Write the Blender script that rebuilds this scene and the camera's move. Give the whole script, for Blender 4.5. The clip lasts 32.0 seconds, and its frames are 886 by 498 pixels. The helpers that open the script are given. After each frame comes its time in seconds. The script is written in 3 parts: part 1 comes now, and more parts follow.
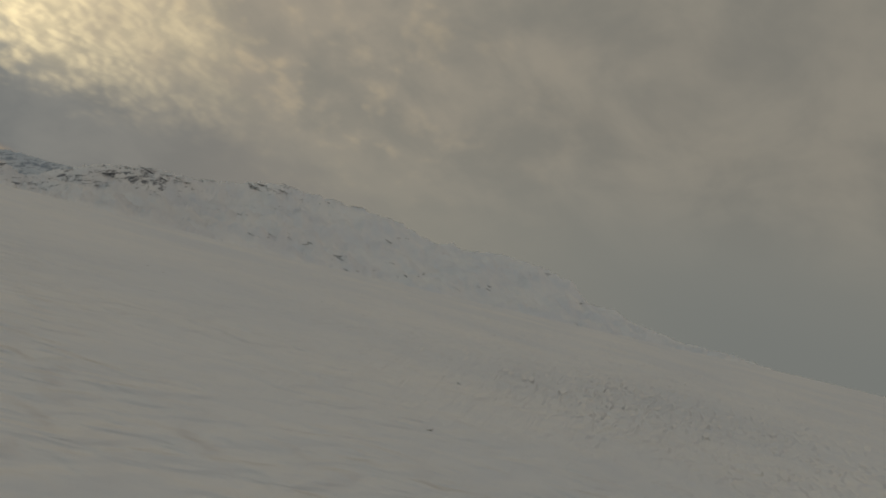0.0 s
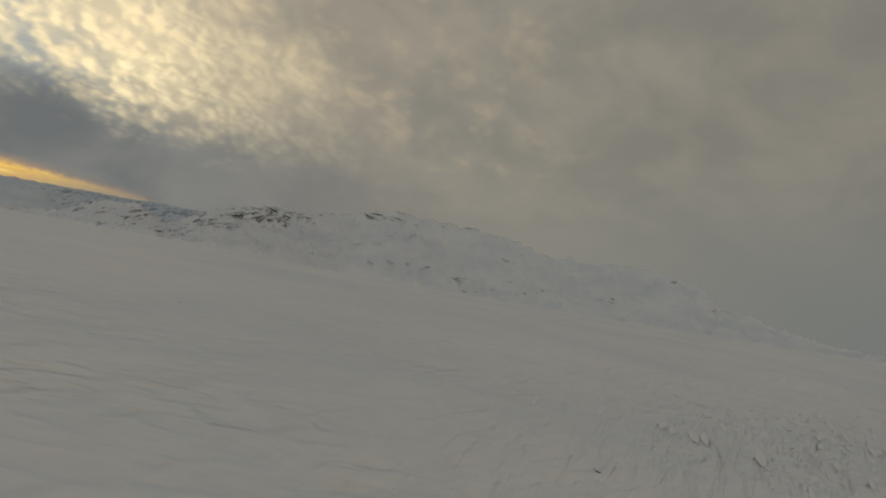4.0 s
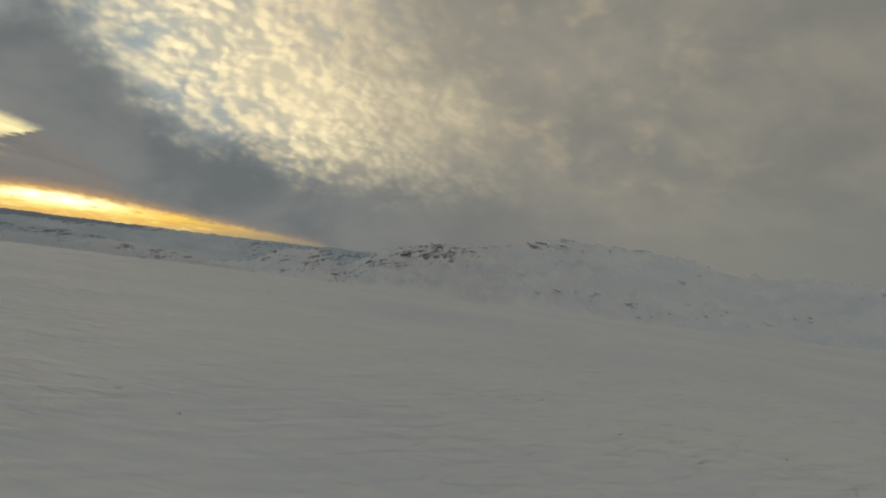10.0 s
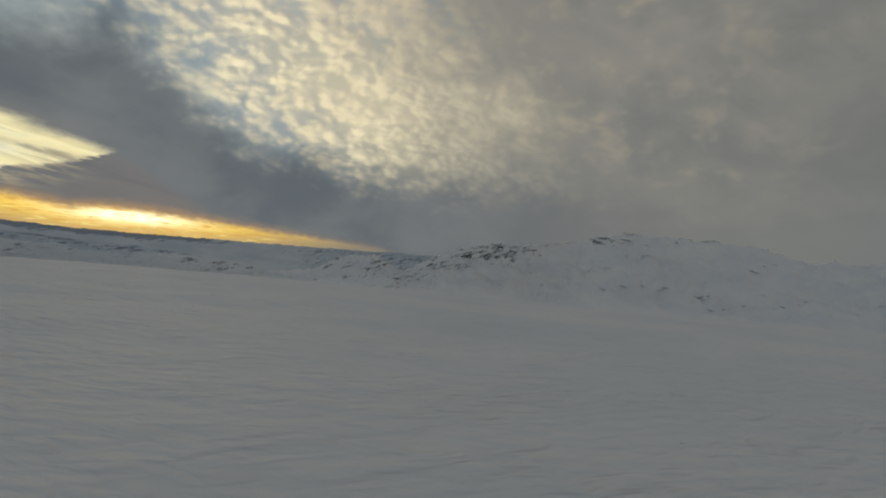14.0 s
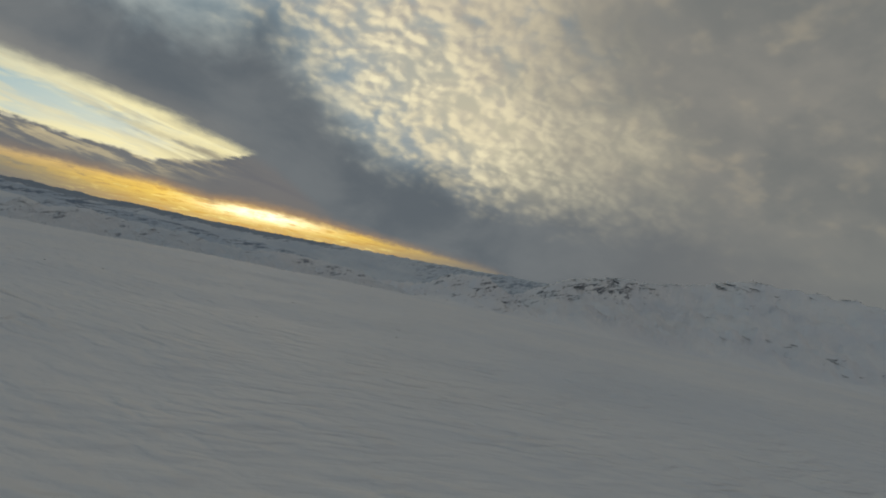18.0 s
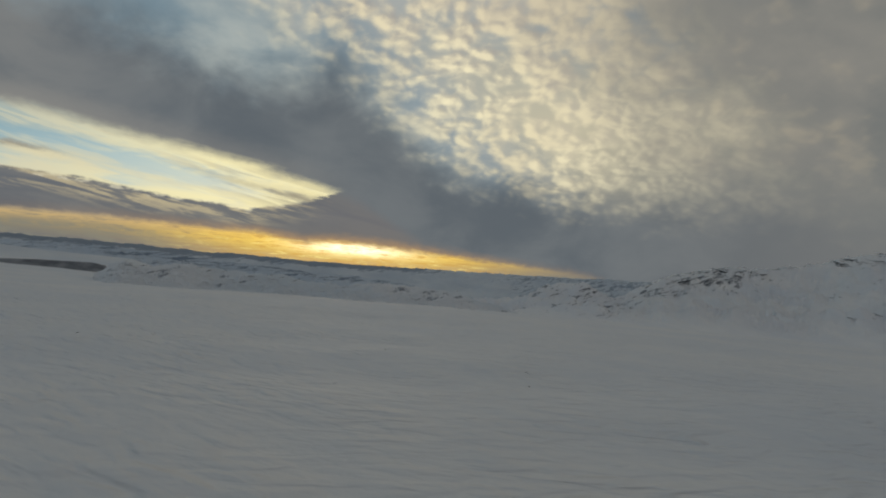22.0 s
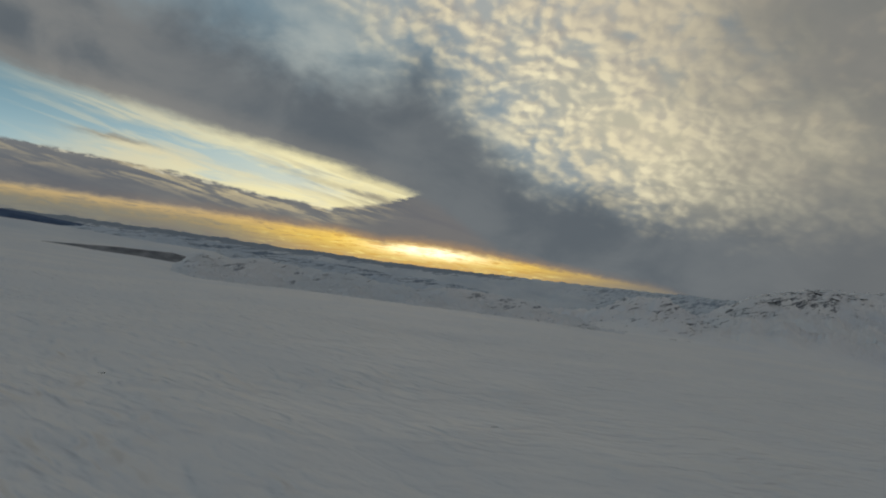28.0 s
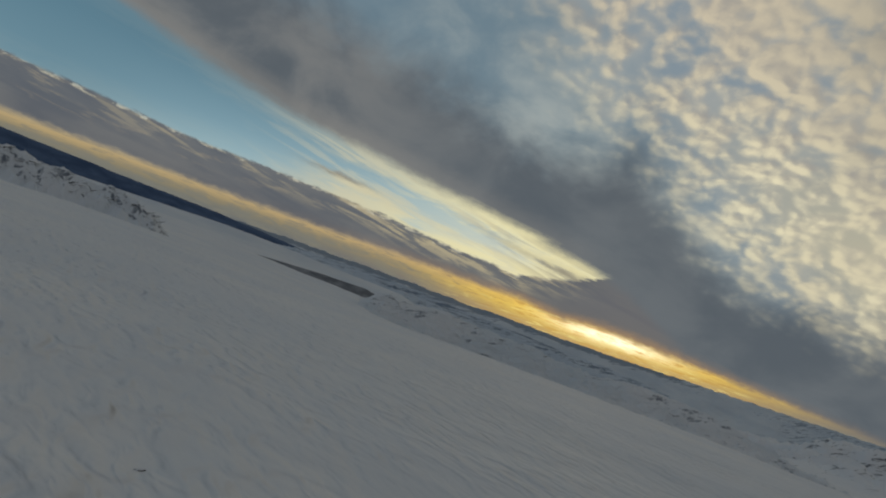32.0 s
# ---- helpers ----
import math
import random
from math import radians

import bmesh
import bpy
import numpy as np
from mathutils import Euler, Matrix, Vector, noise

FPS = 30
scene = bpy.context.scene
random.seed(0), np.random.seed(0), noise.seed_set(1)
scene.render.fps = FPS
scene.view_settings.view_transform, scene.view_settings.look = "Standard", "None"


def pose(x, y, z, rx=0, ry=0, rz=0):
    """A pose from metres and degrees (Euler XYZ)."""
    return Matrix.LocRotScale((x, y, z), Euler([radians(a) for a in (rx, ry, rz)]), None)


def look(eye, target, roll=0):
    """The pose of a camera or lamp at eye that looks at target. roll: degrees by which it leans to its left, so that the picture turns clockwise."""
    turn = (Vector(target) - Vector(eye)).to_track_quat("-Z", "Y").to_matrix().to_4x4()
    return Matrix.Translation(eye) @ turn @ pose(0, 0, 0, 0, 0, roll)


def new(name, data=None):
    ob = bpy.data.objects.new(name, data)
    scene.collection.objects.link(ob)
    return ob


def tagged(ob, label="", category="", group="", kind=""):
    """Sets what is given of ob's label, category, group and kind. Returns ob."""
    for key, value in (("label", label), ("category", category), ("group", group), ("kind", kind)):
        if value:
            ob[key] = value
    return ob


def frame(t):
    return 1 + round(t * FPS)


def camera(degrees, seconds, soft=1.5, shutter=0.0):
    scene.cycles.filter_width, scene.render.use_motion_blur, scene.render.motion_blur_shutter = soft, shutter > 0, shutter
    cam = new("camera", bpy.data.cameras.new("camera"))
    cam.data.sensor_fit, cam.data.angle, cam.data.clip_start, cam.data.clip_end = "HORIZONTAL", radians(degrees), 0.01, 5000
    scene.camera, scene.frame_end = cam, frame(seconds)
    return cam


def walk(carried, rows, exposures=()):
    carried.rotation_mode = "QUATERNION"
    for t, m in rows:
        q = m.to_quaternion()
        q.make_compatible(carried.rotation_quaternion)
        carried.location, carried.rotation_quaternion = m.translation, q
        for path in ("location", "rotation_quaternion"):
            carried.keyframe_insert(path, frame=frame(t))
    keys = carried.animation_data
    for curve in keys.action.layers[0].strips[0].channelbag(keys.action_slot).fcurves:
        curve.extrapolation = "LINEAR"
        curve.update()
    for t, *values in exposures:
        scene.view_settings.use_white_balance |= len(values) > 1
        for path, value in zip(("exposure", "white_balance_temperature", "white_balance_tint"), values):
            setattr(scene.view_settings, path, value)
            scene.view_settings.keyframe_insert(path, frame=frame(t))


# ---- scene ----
# ---------------------------------------------------------------- camera
HEIGHT = 17.0
SIZE = 0.5        # metres for one unit of the plan
cam = camera(66.3, 32.0, soft=2.0)
ROWS = [  # seconds, x, y, heading, pitch, bank
    (0.0, 0.00, 0.00, 53.36, 1.91, 15.42), (0.5, 4.87, 2.77, 51.97, 1.85, 15.11),
    (1.0, 9.64, 5.68, 50.58, 1.43, 14.57), (1.5, 14.29, 8.72, 49.19, 1.40, 14.11),
    (2.0, 18.87, 11.86, 47.97, 1.07, 13.38), (2.5, 23.33, 15.13, 46.83, 1.06, 12.78),
    (3.0, 27.69, 18.49, 45.81, 1.06, 12.24), (3.5, 31.97, 21.95, 44.62, 1.10, 12.00),
    (5.5, 48.05, 36.75, 40.10, 1.37, 10.17), (6.0, 51.80, 40.68, 38.90, 1.27, 10.33),
    (6.5, 55.44, 44.71, 37.65, 1.35, 9.66), (7.0, 58.96, 48.82, 36.40, 1.42, 9.56),
    (7.5, 62.36, 53.03, 35.16, 1.57, 9.69), (8.0, 65.63, 57.33, 33.93, 1.69, 9.89),
    (8.5, 68.79, 61.70, 32.75, 1.57, 9.76), (9.0, 71.82, 66.16, 31.56, 1.60, 10.09),
    (9.5, 74.72, 70.69, 30.41, 1.57, 9.84), (10.0, 77.52, 75.29, 29.33, 1.36, 7.95),
    (10.5, 80.21, 79.95, 28.52, 1.27, 3.33), (11.0, 82.82, 84.64, 27.95, 1.11, -0.63),
    (11.5, 85.37, 89.37, 27.26, 1.09, -1.86), (12.0, 87.84, 94.15, 26.49, 1.04, -2.12),
    (12.5, 90.24, 98.96, 25.92, 0.99, -1.66), (13.0, 92.57, 103.80, 25.33, 0.97, 0.50),
    (13.5, 94.84, 108.67, 24.82, 0.89, 3.01), (14.0, 97.05, 113.56, 24.26, 0.86, 5.50),
    (14.5, 99.20, 118.49, 23.59, 0.89, 7.43), (16.5, 106.50, 138.72, 18.64, 1.18, 10.41),
    (17.0, 107.96, 143.91, 17.33, 1.34, 11.34), (17.5, 109.28, 149.14, 16.05, 1.34, 12.14),
    (18.0, 110.43, 154.42, 14.58, 1.32, 11.66), (18.5, 111.41, 159.75, 13.07, 1.33, 11.28),
    (19.0, 112.21, 165.12, 11.60, 1.31, 10.37), (19.5, 112.84, 170.52, 10.29, 1.44, 8.96),
    (20.0, 113.34, 175.95, 9.25, 1.43, 8.16), (20.5, 113.71, 181.39, 8.29, 1.53, 7.43),
    (21.0, 113.98, 186.85, 7.62, 1.59, 6.67), (21.5, 114.18, 192.33, 7.08, 1.59, 5.67),
    (22.0, 114.33, 197.80, 6.77, 1.63, 4.66), (22.5, 114.45, 203.29, 6.55, 1.50, 2.47),
    (23.0, 114.52, 208.77, 6.03, 1.34, -0.65), (23.5, 114.52, 214.27, 5.43, 1.30, -2.63),
    (24.0, 114.45, 219.77, 4.76, 1.40, -2.87), (24.5, 114.30, 225.28, 4.29, 1.46, -2.94),
    (26.5, 113.21, 247.34, 2.63, 1.69, -0.51), (27.0, 112.80, 252.87, 2.05, 1.84, -0.04),
    (27.5, 112.31, 258.39, 1.23, 1.45, 3.23), (28.0, 111.71, 263.92, 0.41, 1.40, 7.46),
    (28.5, 111.02, 269.45, -0.37, 0.93, 12.16), (29.0, 110.19, 274.98, -1.85, 0.82, 15.53),
    (29.5, 109.16, 280.50, -3.52, 1.57, 17.86), (30.0, 107.89, 286.00, -6.01, 2.07, 19.27),
    (30.5, 106.30, 291.47, -8.66, 2.60, 19.20), (31.0, 104.39, 296.90, -11.26, 3.13, 19.23),
    (31.5, 102.19, 302.26, -13.66, 3.33, 19.25), (32.0, 99.70, 307.56, -16.05, 3.52, 19.42),
]


def heading(deg, pitch=0.0):
    a, p = radians(deg), radians(pitch)
    return Vector((math.sin(a) * math.cos(p), math.cos(a) * math.cos(p), math.sin(p)))


PATH = []
for t, x, y, yaw, pitch, bank in ROWS:
    eye = Vector((x, y, HEIGHT))
    eye = eye * SIZE
    PATH.append((t, look(eye, eye + heading(yaw, pitch), bank)))
walk(cam, PATH, [(0.0, 0.37, 7300, 12), (3.0, 0.36, 7250, 12), (8.0, 0.30, 6950, 10), (12.0, 0.29, 6700, 10), (13.0, 0.09, 6450, 10), (24.0, 0.01, 6250, 10), (30.5, -0.02, 6200, 10), (31.5, -0.05, 6150, 10), (32.0, -0.18, 6100, 10)])


# ---------------------------------------------------------------- node helpers
def lin(r, g, b):
    """Linear colour from 0..255 display values."""
    f = lambda c: c / 12.92 if c <= 0.04045 else ((c + 0.055) / 1.055) ** 2.4
    return (f(r / 255), f(g / 255), f(b / 255), 1.0)


class Graph:
    def __init__(self, tree):
        self.t = tree
        tree.nodes.clear()

    def node(self, kind, **inputs):
        n = self.t.nodes.new(kind)
        for k, v in inputs.items():
            self.put(n.inputs[k.replace("_", " ")], v)
        return n

    def put(self, socket, v):
        if isinstance(v, bpy.types.NodeSocket):
            self.t.links.new(v, socket)
        else:
            socket.default_value = v

    def m(self, op, a, b=0.0, c=0.0, clamp=False):
        n = self.t.nodes.new("ShaderNodeMath")
        n.operation, n.use_clamp = op, clamp
        for s, v in zip(n.inputs, (a, b, c)):
            self.put(s, v)
        return n.outputs[0]

    def step(self, v, lo, hi):
        n = self.t.nodes.new("ShaderNodeMapRange")
        n.interpolation_type = "SMOOTHSTEP"
        self.put(n.inputs[0], v)
        self.put(n.inputs[1], lo)
        self.put(n.inputs[2], hi)
        return n.outputs[0]

    def mix(self, f, a, b, blend="MIX"):
        n = self.t.nodes.new("ShaderNodeMix")
        n.data_type, n.blend_type = "RGBA", blend
        self.put(n.inputs[0], f)
        self.put(n.inputs[6], a)
        self.put(n.inputs[7], b)
        return n.outputs[2]

    def ramp(self, f, stops):
        n = self.t.nodes.new("ShaderNodeValToRGB")
        e = n.color_ramp.elements
        for k, (p, c) in enumerate(stops):
            el = e[k] if k < 2 else e.new(p)
            el.position = p
            el.color = c if hasattr(c, "__len__") else (c, c, c, 1)
        self.put(n.inputs[0], f)
        return n.outputs[0]

    def noise(self, vec, scale, detail=4.0, rough=0.5, distortion=0.0):
        n = self.node("ShaderNodeTexNoise", Vector=vec, Scale=scale, Detail=detail, Roughness=rough, Distortion=distortion)
        return n.outputs[0]

    def xyz(self, x, y, z=0.0):
        return self.node("ShaderNodeCombineXYZ", X=x, Y=y, Z=z).outputs[0]


# ---------------------------------------------------------------- sky
SUN_AZ, SUN_EL = -0.5, 1.0


def build_world():
    w = bpy.data.worlds.new("winter_sky")
    scene.world = w
    w.use_nodes = True
    g = Graph(w.node_tree)
    d = g.node("ShaderNodeTexCoord").outputs["Generated"]
    sep = g.node("ShaderNodeSeparateXYZ", Vector=d)
    x, y, zz = sep.outputs
    az = g.m("MULTIPLY", g.m("ARCTAN2", x, y), 57.2958)
    el = g.m("MULTIPLY", g.m("ARCSINE", zz), 57.2958)
    lift = g.m("ADD", g.m("MAXIMUM", zz, 0.0), 0.55)
    flat = g.xyz(g.m("DIVIDE", x, lift), g.m("DIVIDE", y, lift))
    jog = g.node("ShaderNodeTexNoise", Vector=flat, Scale=14.0, Detail=3.0).outputs["Color"]
    moved = g.node("ShaderNodeVectorMath", Vector=flat)
    g.put(moved.inputs[1], g.mix(1.0, jog, (0.035, 0.035, 0.035, 1), "MULTIPLY"))
    moved = moved.outputs[0]
    sunward = g.node("ShaderNodeVectorMath", Vector=moved)
    sunward.inputs[1].default_value = (-0.006, 0.009, 0.0)

    def field(v):
        """Thickness of the small heaped clouds."""
        vor = g.t.nodes.new("ShaderNodeTexVoronoi")
        vor.feature = "SMOOTH_F1"
        g.put(vor.inputs["Vector"], v)
        g.put(vor.inputs["Scale"], 22.0)
        g.put(vor.inputs["Smoothness"], 0.45)
        small = g.t.nodes.new("ShaderNodeTexVoronoi")
        small.feature = "SMOOTH_F1"
        g.put(small.inputs["Vector"], v)
        g.put(small.inputs["Scale"], 46.0)
        g.put(small.inputs["Smoothness"], 0.5)
        soft = g.m("SUBTRACT", 1.0, vor.outputs["Distance"])
        fine = g.m("SUBTRACT", 1.0, small.outputs["Distance"])
        heaps = g.m("ADD", g.m("MULTIPLY", soft, 0.36), g.m("MULTIPLY", fine, 0.2))
        return g.m("ADD", heaps, g.m("MULTIPLY", g.noise(v, 28.0, 5.0, 0.5), 0.44))

    puff = field(moved)
    lit = g.step(g.m("SUBTRACT", puff, field(sunward.outputs[0])), -0.17, 0.15)
    clumps = g.noise(flat, 9.0, 3.0, 0.5, 0.3)
    billow = g.noise(flat, 5.0, 5.0, 0.55, 0.3)
    broad = g.noise(flat, 2.4, 3.0, 0.5)
    sheared = g.m("ADD", el, g.m("MULTIPLY", az, 0.09))
    streak = g.noise(g.xyz(g.m("MULTIPLY", az, 0.055), g.m("MULTIPLY", sheared, 0.34)), 2.0, 5.0, 0.55, 0.5)
    wisp = g.noise(g.xyz(g.m("MULTIPLY", az, 0.09), g.m("MULTIPLY", sheared, 0.5), 7.0), 4.0, 5.0, 0.6, 0.4)
    curd = g.noise(g.xyz(g.m("MULTIPLY", az, 0.3), g.m("MULTIPLY", el, 0.6)), 3.0, 5.0, 0.6, 0.3)

    def about(v):
        return g.m("SUBTRACT", v, 0.5)

    def inv(v):
        return g.m("SUBTRACT", 1.0, v)

    def mul(*vs):
        out = vs[0]
        for v in vs[1:]:
            out = g.m("MULTIPLY", out, v)
        return out

    def nudged(*pairs):
        """Elevation shifted by noises."""
        out = el
        for n, k in pairs:
            out = g.m("ADD", out, g.m("MULTIPLY", about(n), k))
        return out

    finger = g.noise(g.xyz(g.m("MULTIPLY", az, 0.1), g.m("ADD", el, g.m("MULTIPLY", az, 0.19)), 5.0), 1.7, 3.0, 0.5, 0.5)
    el_n = nudged((streak, 1.0), (curd, 0.5), (finger, 0.2))
    el_b = nudged((billow, 5.0), (clumps, 2.0))
    el_f = nudged((curd, 0.55), (wisp, 0.35))
    azn = g.m("DIVIDE", g.m("ADD", az, 70.0), 180.0)

    def edge(points):
        """Elevation of a cloud's edge along the azimuth."""
        return g.m("MULTIPLY", g.ramp(azn, [((a + 70) / 180, (e + 10) / 60) for a, e in points]), 60.0, 0.0)

    def over_edge(e, points):
        return g.m("SUBTRACT", g.m("ADD", e, 10.0), edge(points))

    def above(e, points, lo, hi):
        return g.step(over_edge(e, points), lo, hi)

    def along(points):
        """A weight along the azimuth."""
        return g.ramp(azn, [((a + 70) / 180, v) for a, v in points])

    # clear sky in the gaps
    sky = g.t.nodes.new("ShaderNodeTexSky")
    sky.sky_type, sky.sun_disc = "NISHITA", False
    sky.sun_elevation, sky.sun_rotation = radians(2.0), radians(SUN_AZ)
    sky.altitude, sky.air_density, sky.dust_density = 300.0, 1.0, 1.5
    nish = g.mix(1.0, sky.outputs[0], (0.10, 0.10, 0.10, 1), "MULTIPLY")
    band_el = g.m("DIVIDE", el, 40.0, clamp=True)
    warm = g.ramp(band_el, [(0.0, lin(186, 164, 112)), (0.012, lin(200, 172, 104)), (0.03, lin(240, 198, 96)), (0.045, lin(248, 212, 112)), (0.07, lin(240, 226, 172)), (0.11, lin(214, 218, 196)), (0.17, lin(186, 204, 200)),
                            (0.3, lin(130, 158, 168)), (0.6, lin(92, 120, 140)), (1.0, lin(70, 96, 120))])
    cool = g.ramp(band_el, [(0.0, lin(112, 116, 114)), (0.014, lin(124, 124, 112)), (0.026, lin(150, 138, 108)), (0.04, lin(192, 166, 118)), (0.05, lin(184, 166, 130)), (0.12, lin(160, 188, 192)), (0.18, lin(132, 164, 174)),
                            (0.27, lin(100, 134, 148)), (0.6, lin(76, 108, 130)), (1.0, lin(60, 88, 112))])
    away = g.step(g.m("ABSOLUTE", g.m("SUBTRACT", az, SUN_AZ)), 8.0, 36.0)
    near = g.step(g.m("ABSOLUTE", g.m("SUBTRACT", az, SUN_AZ)), 4.0, 19.0)
    high_up = g.step(el, 1.9, 3.4)
    clear = g.mix(g.m("ADD", g.m("MULTIPLY", near, inv(high_up)), g.m("MULTIPLY", away, high_up)), warm, cool)
    clear = g.mix(mul(inv(g.step(az, -50.0, -33.0)), g.step(el, 3.0, 6.0), 0.65), clear, lin(98, 132, 146))
    clear = g.mix(0.04, clear, nish)
    BAND_LOW = [(-70, 14), (-46, 12.2), (-42, 11.4), (-32, 9.6), (-25, 9.0), (-20, 8.3), (-14, 7.6), (-9, 6.9), (-4, 5.9), (-2, 5.3), (0, 4.6), (2, 3.4), (5, 1.7), (10, 0.95), (15, 0.65), (19, 0.35), (21, -0.2), (24, -3), (30, -9), (110, -9)]
    LOW_UP = [(-70, 6.4), (-47, 5.5), (-39, 5.0), (-30, 4.85), (-23, 4.65), (-17, 4.0), (-9.5, 3.5), (-7.6, 4.0), (-5, 4.5), (-2, 5.6), (3, 7.0), (20, 7), (110, 7)]
    LOW_LOW = [(-70, 2.3), (-50, 1.9), (-28, 1.75), (-19, 1.8), (-12, 1.6), (-9, 1.65), (-5, 1.15), (-2, 1.45), (2, 1.3), (4, 1.1), (10, 0.85), (15, 0.6), (19, 0.3), (21, -0.2), (24, -3), (30, -9), (110, -9)]
    cream = g.mix(away, lin(252, 238, 180), lin(206, 196, 166))
    # the lit veil that hangs under the band, and the one on the low cloud
    veil = mul(above(g.m("ADD", el, g.m("MULTIPLY", about(wisp), 2.6)), BAND_LOW, -1.9, -0.2), along([(-70, 0.0), (-44, 0.05), (-36, 0.12), (-28, 0.3), (-20, 0.7), (-12, 0.95), (-4, 1.0), (-1, 0.3), (1, 0.0), (110, 0.0)]))
    clear = g.mix(veil, clear, cream)
    rest = mul(inv(above(g.m("ADD", el, g.m("MULTIPLY", about(wisp), 2.2)), LOW_UP, 0.4, 1.8)), above(el, LOW_UP, -1.6, -0.6), g.step(streak, 0.34, 0.52),
               along([(-70, 0.0), (-33, 0.05), (-28, 0.55), (-22, 0.8), (-10, 0.95), (-4, 0.6), (0, 0.0), (110, 0.0)]))
    clear = g.mix(rest, clear, cream)

    def smudge(a0, e0, tilt, wa, we, e):
        da = g.m("SUBTRACT", az, a0)
        de = g.m("SUBTRACT", e, g.m("ADD", e0, g.m("MULTIPLY", da, tilt)))
        s = g.m("ADD", g.m("POWER", g.m("DIVIDE", g.m("ABSOLUTE", da), wa), 2.0), g.m("POWER", g.m("DIVIDE", g.m("ABSOLUTE", de), we), 2.0))
        return g.m("EXPONENT", g.m("MULTIPLY", s, -1.0))

    # small dark clouds in the gap: one by itself with a lit foot, and a finger that joins the band
    clear = g.mix(g.m("MULTIPLY", smudge(-23.8, 5.95, -0.06, 3.8, 0.42, el_f), 0.8), clear, lin(226, 212, 168))
    clear = g.mix(g.m("MULTIPLY", smudge(-26.3, 6.4, -0.06, 2.6, 0.22, el_f), 0.85), clear, lin(150, 140, 122))
    clear = g.mix(g.m("MULTIPLY", smudge(-8.6, 5.35, -0.16, 4.4, 0.3, el_f), 0.6), clear, lin(130, 120, 106))
    clear = g.mix(g.m("MULTIPLY", smudge(-3.2, 4.5, -0.2, 4.2, 0.5, el_f), 0.6), clear, lin(116, 110, 104))
    tip = smudge(-4.5, 4.5, -0.2, 8.5, 1.1, el)
    clear = g.mix(mul(g.step(finger, 0.42, 0.68), tip, 0.9), clear, lin(132, 121, 108))
    clear = g.mix(mul(inv(g.step(finger, 0.36, 0.46)), tip, 0.6), clear, lin(252, 236, 176))
    feather = mul(g.step(finger, 0.5, 0.62), inv(g.step(az, -16.0, -6.0)), g.step(az, -36.0, -24.0), g.step(el, 3.5, 5.0))
    clear = g.mix(g.m("MULTIPLY", feather, 0.4), clear, lin(224, 212, 172))
    # brown-grey streaks low in the strip
    clear = g.mix(mul(g.step(g.m("ADD", g.m("MULTIPLY", wisp, 0.6), g.m("MULTIPLY", curd, 0.4)), 0.44, 0.56), inv(g.step(el, 0.7, 1.7)), 0.75), clear, g.mix(near, lin(200, 162, 96), lin(128, 126, 114)))

    # the sun behind the cloud at the skyline
    def bell(wa, we):
        return smudge(SUN_AZ, SUN_EL, 0.0, wa, we, el_f)

    clear = g.mix(g.m("MULTIPLY", bell(12.0, 0.8), 0.9), clear, lin(255, 213, 82))
    clear = g.mix(bell(4.3, 0.5), clear, (1.8, 1.6, 1.0, 1))

    thread = g.noise(g.xyz(g.m("MULTIPLY", az, 0.2), g.m("MULTIPLY", el, 2.0), 3.0), 2.6, 4.0, 0.6, 0.6)
    strip = mul(inv(g.step(el, 1.5, 2.2)), g.step(thread, 0.5, 0.64))
    clear = g.mix(g.m("MULTIPLY", strip, 0.62), clear, g.mix(near, lin(214, 158, 66), lin(136, 130, 112)))
    strip = mul(inv(g.step(el, 1.5, 2.2)), inv(g.step(thread, 0.34, 0.44)), inv(near))
    clear = g.mix(g.m("MULTIPLY", strip, 0.6), clear, lin(255, 232, 140))

    # low grey cloud over the glowing strip
    low_top = g.m("ADD", nudged((curd, 0.4), (finger, 0.45)), g.m("MULTIPLY", about(wisp), along([(-70, 0.2), (-34, 0.3), (-26, 0.8), (-10, 1.0), (110, 1.0)])))
    low = g.m("MULTIPLY", above(el_f, LOW_LOW, -0.2, 0.4), inv(above(low_top, LOW_UP, -0.12, 0.16)))
    low_col = g.mix(g.step(g.m("ADD", g.m("MULTIPLY", billow, 0.5), g.m("MULTIPLY", streak, 0.5)), 0.36, 0.66), lin(96, 99, 104), lin(114, 114, 113))
    low_col = g.mix(mul(g.step(wisp, 0.52, 0.68), g.step(el, 2.6, 4.0), 0.4), low_col, lin(150, 138, 120))
    crown = above(low_top, LOW_UP, -2.0, -0.1)
    low_col = g.mix(mul(crown, g.step(g.m("ADD", g.m("MULTIPLY", wisp, 0.4), g.m("MULTIPLY", finger, 0.6)), 0.48, 0.6), along([(-70, 0.15), (-30, 0.35), (-20, 0.75), (-8, 0.6), (0, 0.0), (110, 0.0)])), low_col, lin(206, 188, 146))
    low_col = g.mix(mul(above(low_top, LOW_UP, -0.3, -0.08), g.step(curd, 0.46, 0.62), along([(-70, 0.5), (-36, 0.9), (-20, 0.7), (-8, 0.5), (-4, 0.0), (110, 0.0)])), low_col, lin(206, 198, 172))
    low_col = g.mix(g.step(az, -9.0, 1.0), low_col, lin(108, 107, 108))
    sky_c = g.mix(g.m("MULTIPLY", low, 0.97), clear, low_col)
    underlit = g.m("MULTIPLY", above(el_f, LOW_LOW, -0.5, 0.2), inv(above(el_f, LOW_LOW, 0.2, 1.0)))
    sky_c = g.mix(mul(underlit, bell(18.0, 3.0), 0.4), sky_c, lin(206, 158, 92))

